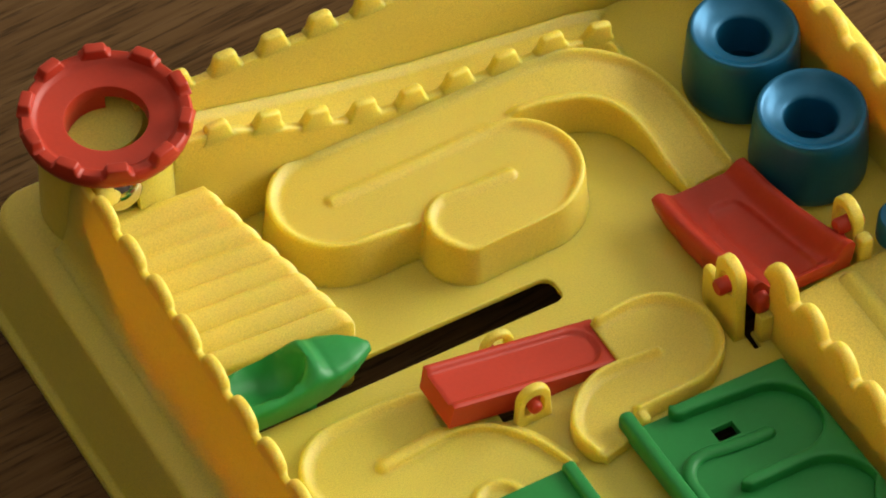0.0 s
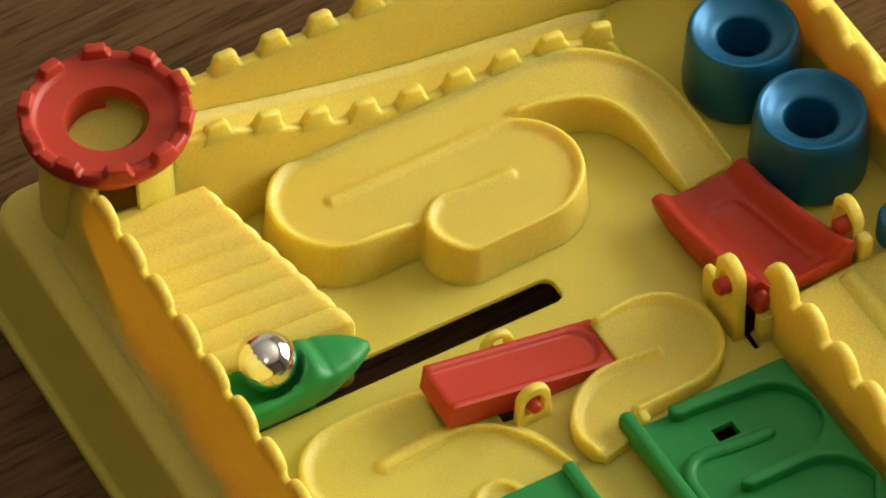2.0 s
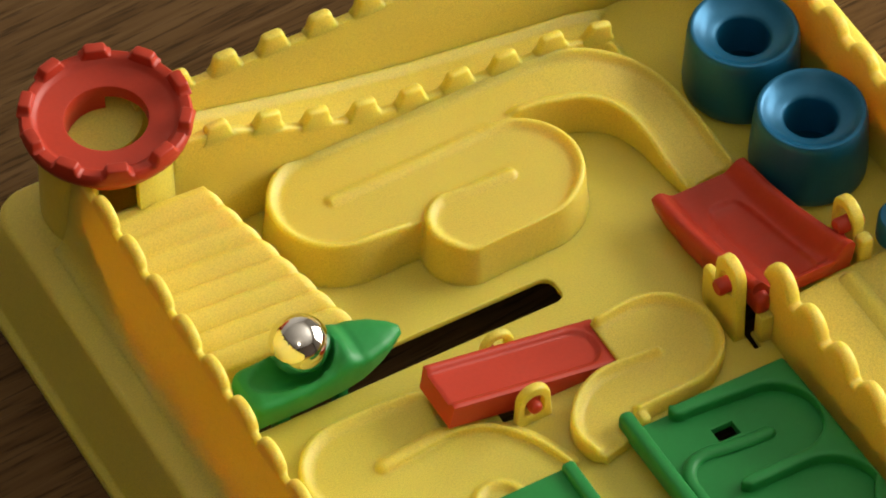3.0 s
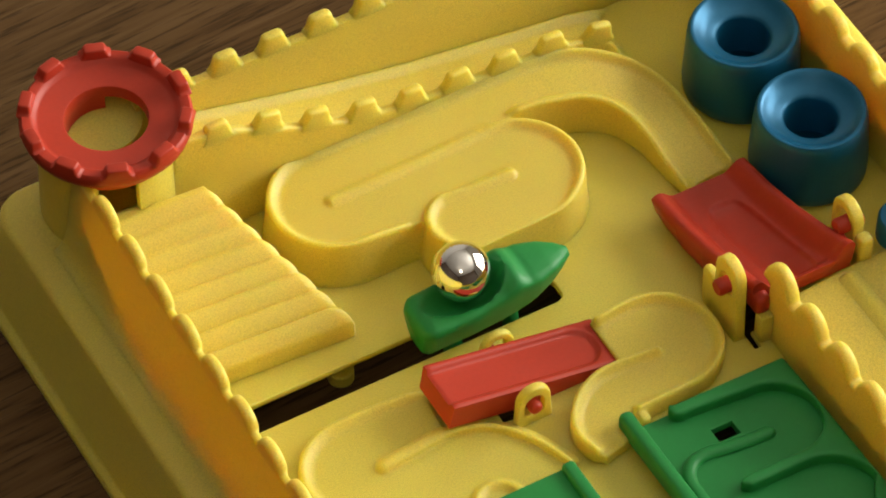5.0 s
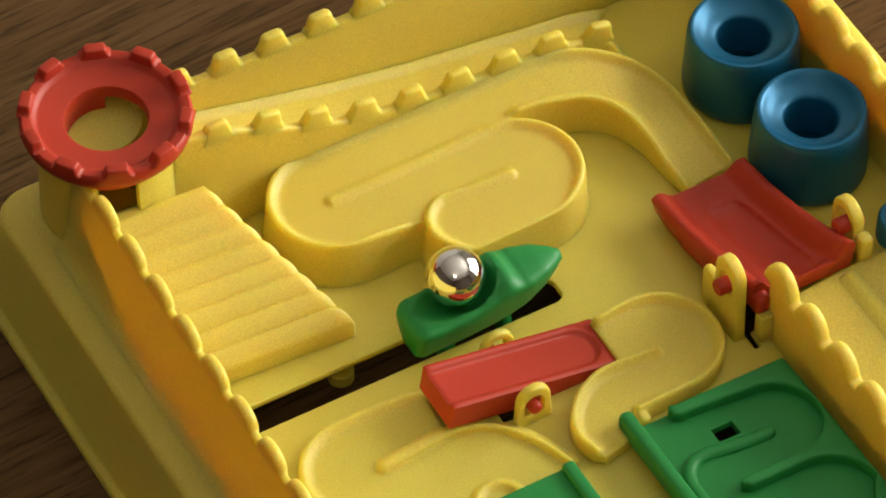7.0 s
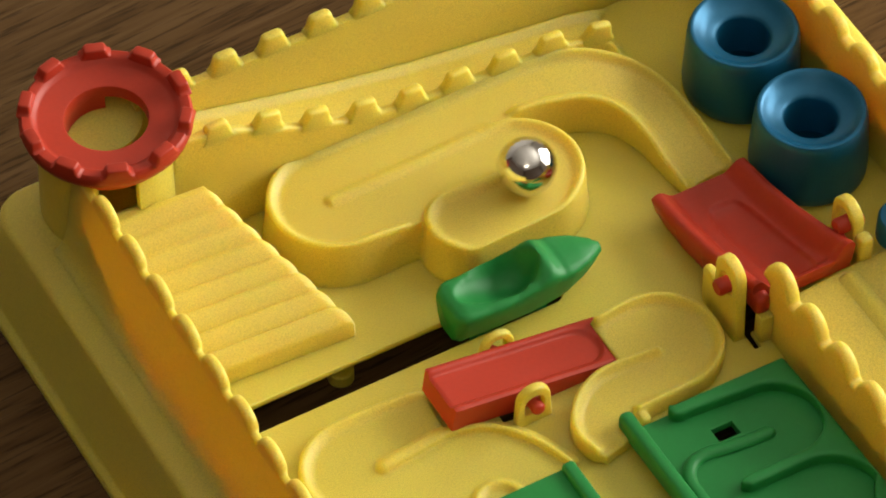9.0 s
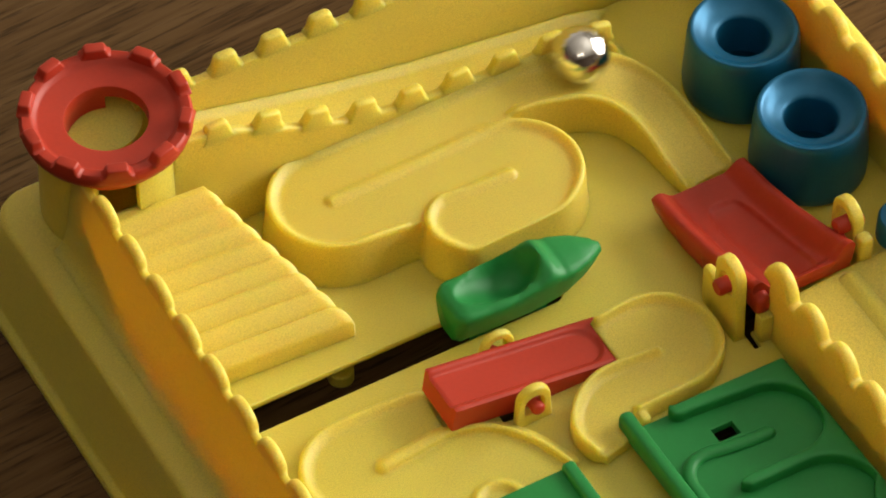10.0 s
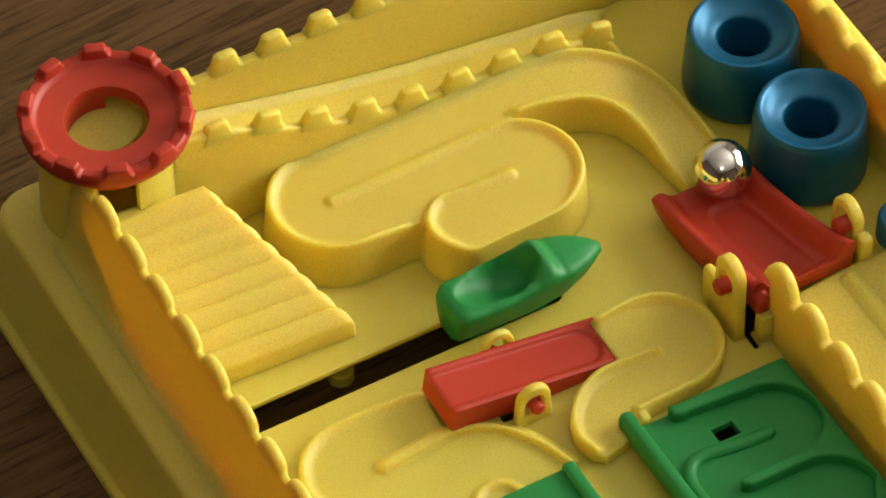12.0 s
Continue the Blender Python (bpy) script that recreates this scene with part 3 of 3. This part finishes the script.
# ---- the red ring on the tower ----
def ring():
    ob = tagged(new("tower_ring"), "red plastic crenellated ring sitting on the yellow corner tower", "toy part")
    ob.matrix_basis = mm(TX + 0.4, TY - 0.2, 38.3)
    part("disc", lathe([(9.8, -0.6), (9.8, 2.3), (10.0, 2.8), (10.6, 3.0), (15.8, 3.3), (16.6, 3.6), (17.1, 4.3), (17.8, 4.7), (19.6, 4.7), (20.2, 4.1), (20.4, 2.6), (19.8, 0.8), (17.5, -0.6), (16.2, -4.0), (14.8, -4.0), (14.8, -0.6)], 80), RED, ob)
    bm = merlon(6.6, 5.0, 2.4, 3.4, 0.7)
    first = part("merlon", bm, RED, ob, at=mm(0, 0, 0))
    for i in range(10):
        w = -1 + 36 * i
        m = mm(18.9 * math.cos(radians(w)), 18.9 * math.sin(radians(w)), 4.6, 0, 0, w + 90)
        if i == 0:
            first.matrix_basis = m
        else:
            o = new("merlon", first.data)
            o.parent, o.matrix_basis = ob, m
    bm = bmesh.new()
    rings = []
    for i in range(13):
        w = radians(66 + 140 * i / 12)
        rings.append([bm.verts.new((r * math.cos(w), r * math.sin(w), z)) for r, z in ((9.8, -0.5), (9.8, -5.0), (11.2, -5.0), (11.2, -0.5))])
    for a, b in zip(rings, rings[1:]):
        for j in range(4):
            bm.faces.new((a[j], a[(j + 1) % 4], b[(j + 1) % 4], b[j]))
    bm.faces.new(rings[0])
    bm.faces.new(rings[-1])
    part("spout", bm, RED, ob)


ring()


# ---- blue knobs ----
def knob(x, y):
    ob = tagged(new("round_knob"), "glossy dark blue plastic cup with dished rim and dark centre hole", "toy part", "blue cups")
    ob.matrix_basis = mm(x, y, 0)
    part("body", lathe([(9.0, 3.0), (9.0, 16.2), (13.9, 16.2), (14.5, 4.2), (14.3, 1.2), (13.4, 0.02), (0.05, 0.02), (0.05, 3.0)], 72), BLUE, ob)
    part("rim", lathe([(6.4, 5.0), (6.4, 16.4), (6.7, 17.1), (7.4, 17.5), (8.8, 17.9), (10.2, 18.6), (11.3, 19.5), (12.0, 20.2), (12.5, 20.45), (13.0, 20.35), (13.4, 19.8), (13.7, 18.9), (13.9, 16.2), (9.0, 16.2), (9.0, 5.0)], 72), BLUE, ob, "dished glossy blue rim")
    return ob


first_knob = knob(89.7, -20.1)
copy_thing(first_knob, mm(89.4, 10.2, 0))
stub = tagged(new("round_knob"), "small blue plastic cup by the landing", "toy part")
stub.matrix_basis = mm(93.6, -55.0, 7.02)
part("cup", lathe([(0.05, 0), (5.6, 0), (6.2, 0.6), (6.0, 6.6), (5.4, 7.4), (0.05, 7.6)], 40), BLUE, stub)


# ---- red catapult tray ----
def catapult():
    ob = tagged(new("catapult_tray"), "red plastic catapult tray hinged between two yellow lugs", "toy part")

    def top(u, v):
        y = -16.6 - 40.5 * u
        x0, x1 = 47.6 + 2.8 * u, 74.0 + 5.0 * u
        x = x0 + (x1 - x0) * v
        base = along([(0, 5.6), (0.25, 4.9), (0.5, 5.6), (0.75, 7.4), (0.9, 9.4), (1, 10.6)], u)
        lip = along([(0, 3.0), (0.1, 3.4), (0.5, 4.6), (0.85, 5.6), (1, 4.6)], u)
        side = min(v, 1 - v) * (x1 - x0)
        k = 1 - 0.4 * ((1.9 - side) / 1.9) ** 2 if side < 1.9 else max(0.0, 1 - (side - 1.9) / 4.6)
        z = base + lip * (k * k * (3 - 2 * k))
        z -= 1.7 * max(0.0, 1 - ((u - 0.58) / 0.40) ** 4 - ((v - 0.54) / 0.2) ** 4) ** 0.35
        if u > 0.93 and k < 1:
            z += 1.0 * min(1, (u - 0.93) / 0.04)
        return (x, y, z)

    def bottom(u, v):
        x, y, z = top(u, v)
        base = along([(0, 3.2), (0.1, 1.6), (0.3, 0.6), (0.5, 1.2), (0.75, 3.6), (1, 7.4)], u)
        inset = 1.2 * (0.5 - v) * 2
        return (x + inset, y, base)

    part("tray", slab(72, 72, top, bottom), RED, ob, sharp=80)
    for x, y in ((46.9, -52.6), (81.0, -50.6)):
        bm = lathe([(0.02, -3.6), (1.7, -3.6), (2.1, -3.1), (2.1, 3.1), (1.7, 3.6), (0.02, 3.6)], 20)
        part("pivot_pin", bm, RED, ob, at=mm(x, y, 14.8, 0, 90, 0))
    part("arm", box(50.4, 54.4, -60.0, -50.5, 7.0, 13.2, 1.6, 3), RED, ob)
    part("arm", box(75.8, 79.4, -57.0, -49.5, 8.4, 13.6, 1.5, 3), RED, ob)


catapult()


# ---- green tilting platform and flap ----
def platform():
    ob = tagged(new("maze_platform"), "green plastic maze platform with raised winding rims and square hole", "toy part")
    ob.matrix_basis = mm(8.6, -70.0, 0.5, -1.8, 1.0, 0) @ mm(-9.0, 71.0, 0)
    outer = [(9.0, -72.6), (50.8, -72.6), (52.0, -165), (9.5, -165)]
    hole = [(25.8, -81.4), (31.4, -81.4), (31.4, -85.4), (25.8, -85.4)]
    part("plate", plate([outer, hole], 0.8, 3.0, 0.3), GREEN, ob)
    frame_out = [(20.5, -72.6), (50.8, -72.6), (52.0, -165), (46, -165), (46, -120)] + [(49.4, -114)] + arc(39.0, -113.5, 11.5, 0, 90, 10) + [(24, -102.0), (22, -100.0), (24, -98.8)] + [(36, -98.8)] + arc(39.4, -88.0, 10.8, -90, 90, 18) + [(32, -76.6), (23, -76.0)] + arc(21.4, -73.8, 2.3, 270, 120, 6)
    part("rim", fused([plate([frame_out], 2.2, 6.2, 0.6)], 0.45, 9), GREEN, ob, sharp=180)
    part("side_lip", box(8.0, 11.6, -165, -68.9, 0.6, 6.4, 1.3, 3), GREEN, ob)
    part("ridge", tube(smooth([(36.8, -88.9, 3.3), (28, -88.4, 3.3), (21, -87.4, 3.3), (16.4, -88.4, 3.3), (13.6, -92.5, 3.3), (13.2, -98, 3.3), (13.2, -106, 3.3)], 36), 1.7, 0.8), GREEN, ob)


platform()
flap = tagged(new("tilting_flap"), "green plastic flap hinged at the end of the path", "toy part")
part("plate", box(-36, 0, -40, 0, -3.0, 0, 0.6), GREEN, flap)
part("side_lip", box(-3.2, 0.2, -40, 0.3, -3.2, 1.8, 1.0, 3), GREEN, flap)


# ---- red see-saw ----
seesaw = tagged(new("see_saw"), "red plastic see-saw tray pivoting between two yellow lugs", "toy part")


def seesaw_top(u, v):
    x, y = -22.9 + 45.8 * u, -7.3 + 14.6 * v
    side = min(y + 7.3, 7.3 - y)
    r = 7.3
    end = r - math.hypot(max(0, x - (22.2 - r)), y) if x > 22.2 - r else side
    k = min(1.0, max(0.0, (min(side, end) - 1.3) / 1.2))
    return (x, y, -1.15 * k * k * (3 - 2 * k) - (0.35 if side < 0.2 or u < 0.012 else 0))


part("tray", slab(70, 30, seesaw_top, lambda u, v: (-22.7 + 45.2 * u, -7.1 + 14.0 * v, -7.2)), RED, seesaw, sharp=50)
for y in (-11.4, 8.2):
    part("pivot_pin", lathe([(0.02, -4.6), (1.7, -4.6), (1.7, 0.8), (1.4, 1.4), (0.8, 1.7), (0.02, 1.8)], 20), RED, seesaw, at=mm(-3.4 if y > 0 else -3.2, y, -2.1 if y < 0 else -3.4, 90 if y < 0 else -90, 0, 0))

# ---- green boat ----
boat = tagged(new("toy_boat"), "green plastic boat carrier with scooped seat riding in the dark slot", "toy part")
HALF = [(0, 4.8), (0.02, 5.8), (0.05, 6.6), (0.3, 7.2), (0.6, 7.0), (0.75, 6.4), (0.87, 4.8), (0.95, 2.9), (1, 1.3)]
TOP = [(0, 10.6), (0.03, 11.5), (0.08, 11.9), (0.2, 11.5), (0.4, 11.9), (0.52, 13.2), (0.57, 14.8), (0.61, 15.5), (0.64, 15.0), (0.67, 13.6), (0.70, 12.7), (0.75, 12.3), (0.85, 11.7), (0.95, 10.4), (1, 9.2)]
KEEL = [(0, 1.6), (0.03, 0.8), (0.5, 0.4), (0.7, 1.2), (0.85, 3.4), (0.95, 5.6), (1, 7.6)]


def hull():
    """The hull: a scooped seat, a round-headed bulkhead before it, and a crowned bow."""
    bm = bmesh.new()
    n, rings = 76, []
    for i in range(n + 1):
        u = i / n
        w, t, k = along(HALF, u), along(TOP, u), along(KEEL, u)
        x = -2.6 + 41.4 * u
        hump = max(0.0, t - 12.3) if 0.46 < u < 0.72 else 0.0
        side = t - 0.55 * hump
        ring = [(0, k), (-w * 0.55, k + 0.2), (-w * 0.8, k + (side - k) * 0.35), (-w * 0.97, k + (side - k) * 0.75), (-w, side - 1.0), (-w * 0.95, side - 0.3)]
        m = 16
        for j in range(1, m):
            y = -w * 0.9 + 1.8 * w * j / m
            z = t - 0.55 * hump * abs(y / w) ** 3
            if 0.06 < u < 0.62:
                d = ((u - 0.41) / (0.19 if u > 0.41 else 0.34)) ** 2 + ((y - 0.8) / (w * 0.82)) ** 2
                z -= (t - 8.4 + 2.4 * min(1.0, max(0.0, (u - 0.2) / 0.25))) * max(0.0, 1 - d) ** 0.7
            elif u >= 0.62:
                z += 0.9 * (1 - (y / max(w, 0.3)) ** 2) * min(1.0, (u - 0.62) / 0.12)
            ring.append((y, z))
        ring += [(w * 0.95, side - 0.3), (w, side - 1.0), (w * 0.97, k + (side - k) * 0.75), (w * 0.8, k + (side - k) * 0.35), (w * 0.55, k + 0.2)]
        rings.append([bm.verts.new((x, y, z)) for y, z in ring])
    for a, b in zip(rings, rings[1:]):
        c = len(a)
        for j in range(c):
            bm.faces.new((a[j], a[(j + 1) % c], b[(j + 1) % c], b[j]))
    bm.faces.new(rings[0])
    bm.faces.new(rings[-1])
    return bm


part("hull", hull(), GREEN, boat, sharp=60)
part("leg", box(21.0, 23.6, -2.4, 2.4, -14, 2.4, 0.5), GREEN, boat)
part("leg", box(5.0, 8.4, -2.4, 2.4, -14, 2.4, 0.5), GREEN, boat)

# ---- steel ball ----
bm = bmesh.new()
bmesh.ops.create_uvsphere(bm, u_segments=64, v_segments=40, radius=7.25)
ball = tagged(part("steel_ball", bm, STEEL, sharp=180), "shiny polished steel ball reflecting the yellow board", "ball")


# ---- what moves ----
def motions():
    by, bz = -21.0, -3.7
    seat = [(1.1, -57.6, 13.6), (1.2, -57.4, 14.9), (1.4, -58.5, 16.1), (2.7, -58.5, 16.1), (2.8, -57.8, 16.2), (2.9, -51.2, 16.7), (3.0, -49.9, 17.0), (3.1, -46.4, 17.1), (3.2, -43.9, 17.2), (3.6, -32.0, 17.5), (4.2, -13.5, 17.8),
            (4.8, -7.1, 17.8), (5.05, -7.1, 17.8), (5.1, -7.5, 18.1), (5.2, -14.0, 22.2), (5.3, -14.8, 22.9), (5.5, -14.9, 23.4), (5.6, -11.6, 20.2), (5.7, -8.6, 18.1), (5.9, -8.9, 18.3),
            (6.2, -9.7, 18.4), (6.3, -11.9, 18.6), (6.4, -19.7, 22.2), (6.5, -20.0, 22.5), (6.6, -19.6, 22.3), (6.7, -8.4, 16.9), (7.1, -8.7, 17.0), (7.2, -6.4, 22.2)]
    rows = [(0, -69.8, 32.4, 31.9), (0.6, -69.6, 32.4, 31.9), (0.7, -66.6, 35.4, 32.6), (0.8, -63.2, 21.8, 31.6), (0.9, -60.3, 12.0, 27.0), (1.0, -56.2, -15.0, 15.8)]
    rows += [(t, x, by, z) for t, x, z in seat]
    rows += [(7.6, 1.5, -19.5, 24.0), (8.2, 6.0, -14.0, 22.5), (8.6, 8.4, -9.5, 20.6), (8.8, 9.9, -5.7, 19.6), (8.9, 11.6, -3.4, 19), (9.0, 21.9, -1.4, 19), (9.1, 28.4, 0.6, 19), (9.15, 30.0, 7.0, 19), (9.2, 27.6, 12.4, 19), (9.3, 17.5, 12.4, 19),
             (9.4, -3.0, 11.4, 19), (9.5, -13.5, 10.0, 19), (9.6, -26.4, 17.5, 19), (9.65, -26.0, 23.0, 19), (9.7, -19.7, 25.0, 19), (9.8, 4.3, 25.2, 19), (9.9, 18.1, 25.2, 19), (10.0, 52.0, 24.4, 17), (10.05, 61.0, 19.6, 14.8), (10.1, 66.0, 11.4, 12.8),
             (10.2, 66.9, -24.0, 11.4), (10.3, 67.3, -26.6, 11.4), (10.4, 65.2, -11.6, 12.0), (10.5, 65.2, -3.9, 12.4), (10.6, 64.0, 0.1, 13.0), (10.7, 64.3, -1.9, 12.6), (10.8, 65.2, -17.3, 11.8), (10.9, 65.5, -21.7, 12.2),
             (11.0, 65.4, -17.9, 11.8), (11.1, 65.6, -19.9, 12.0), (11.4, 65.1, -19.7, 12.0), (12, 65.1, -19.7, 12.0)]
    walk(ball, [(t, mm(x, y, z)) for t, x, y, z in rows])
    ride = [(0, -71.9, 0, 1), (2.7, -72.1, 0.2, 1), (2.9, -65.2, 0.2, 2), (3.0, -63.7, 0.1, 2.5), (3.1, -59.6, 0.1, 3.5), (3.2, -56.5, 0, 4), (3.6, -44.0, 0, 5), (4.2, -25.0, 0, 6), (4.8, -17.7, 0.1, 5), (5.1, -18.3, 0.3, 5.5), (5.2, -22.2, 1.3, 16.5), (5.3, -21.7, 1.4, 18.5), (5.5, -22.0, 2.0, 19.5),
            (5.6, -20.1, 0.1, 13.5), (5.7, -18.9, 0.1, 8), (6.0, -19.2, 0.1, 8), (6.2, -19.4, 0.1, 8.3), (6.3, -20.6, 0.2, 10.5), (6.4, -26.5, 2.6, 21), (6.5, -26.6, 2.8, 21), (6.6, -26.4, 2.4, 20), (6.7, -19.8, 0, 5.5), (7.1, -19.8, 0, 5.5), (7.2, -18.1, 5.5, 7),
            (7.6, -13.0, 6.0, 4), (8.2, -10.6, 2.6, 1), (8.6, -10.0, 0.2, 0), (8.8, -10.0, 0, 0), (12, -10.0, 0, 0)]
    walk(boat, [(t, mm(x, -23.7, z, 0, -p, 0)) for t, x, z, p in ride])
    rock = [(0, 12.5), (5.1, 12.5), (5.2, 9), (5.5, 7), (5.6, 10), (5.7, 12), (6.2, 11.5), (6.3, 9), (6.4, 3), (6.5, 2), (6.6, 4), (6.7, 12), (7.2, 12.5), (8.0, 11), (8.8, 10.3), (12, 10.3)]
    walk(seesaw, [(t, mm(-3.6 if t < 8 else -3.0, -44.1, 6.9 if t < 8 else 6.3, 0, a, 0)) for t, a in rock])
    lift = [(0, 0), (5.1, 0), (5.2, 2.5), (5.5, 3.5), (5.6, 2), (5.7, 0), (6.2, 0.5), (6.3, 3), (6.4, 6), (6.5, 7), (6.6, 5), (6.7, 0), (12, 0)]
    walk(flap, [(t, mm(-7.6, -73.8, 4.6, 0, 0, 0) @ mm(0, 0, 0, -a, 0, 0)) for t, a in lift])


motions()
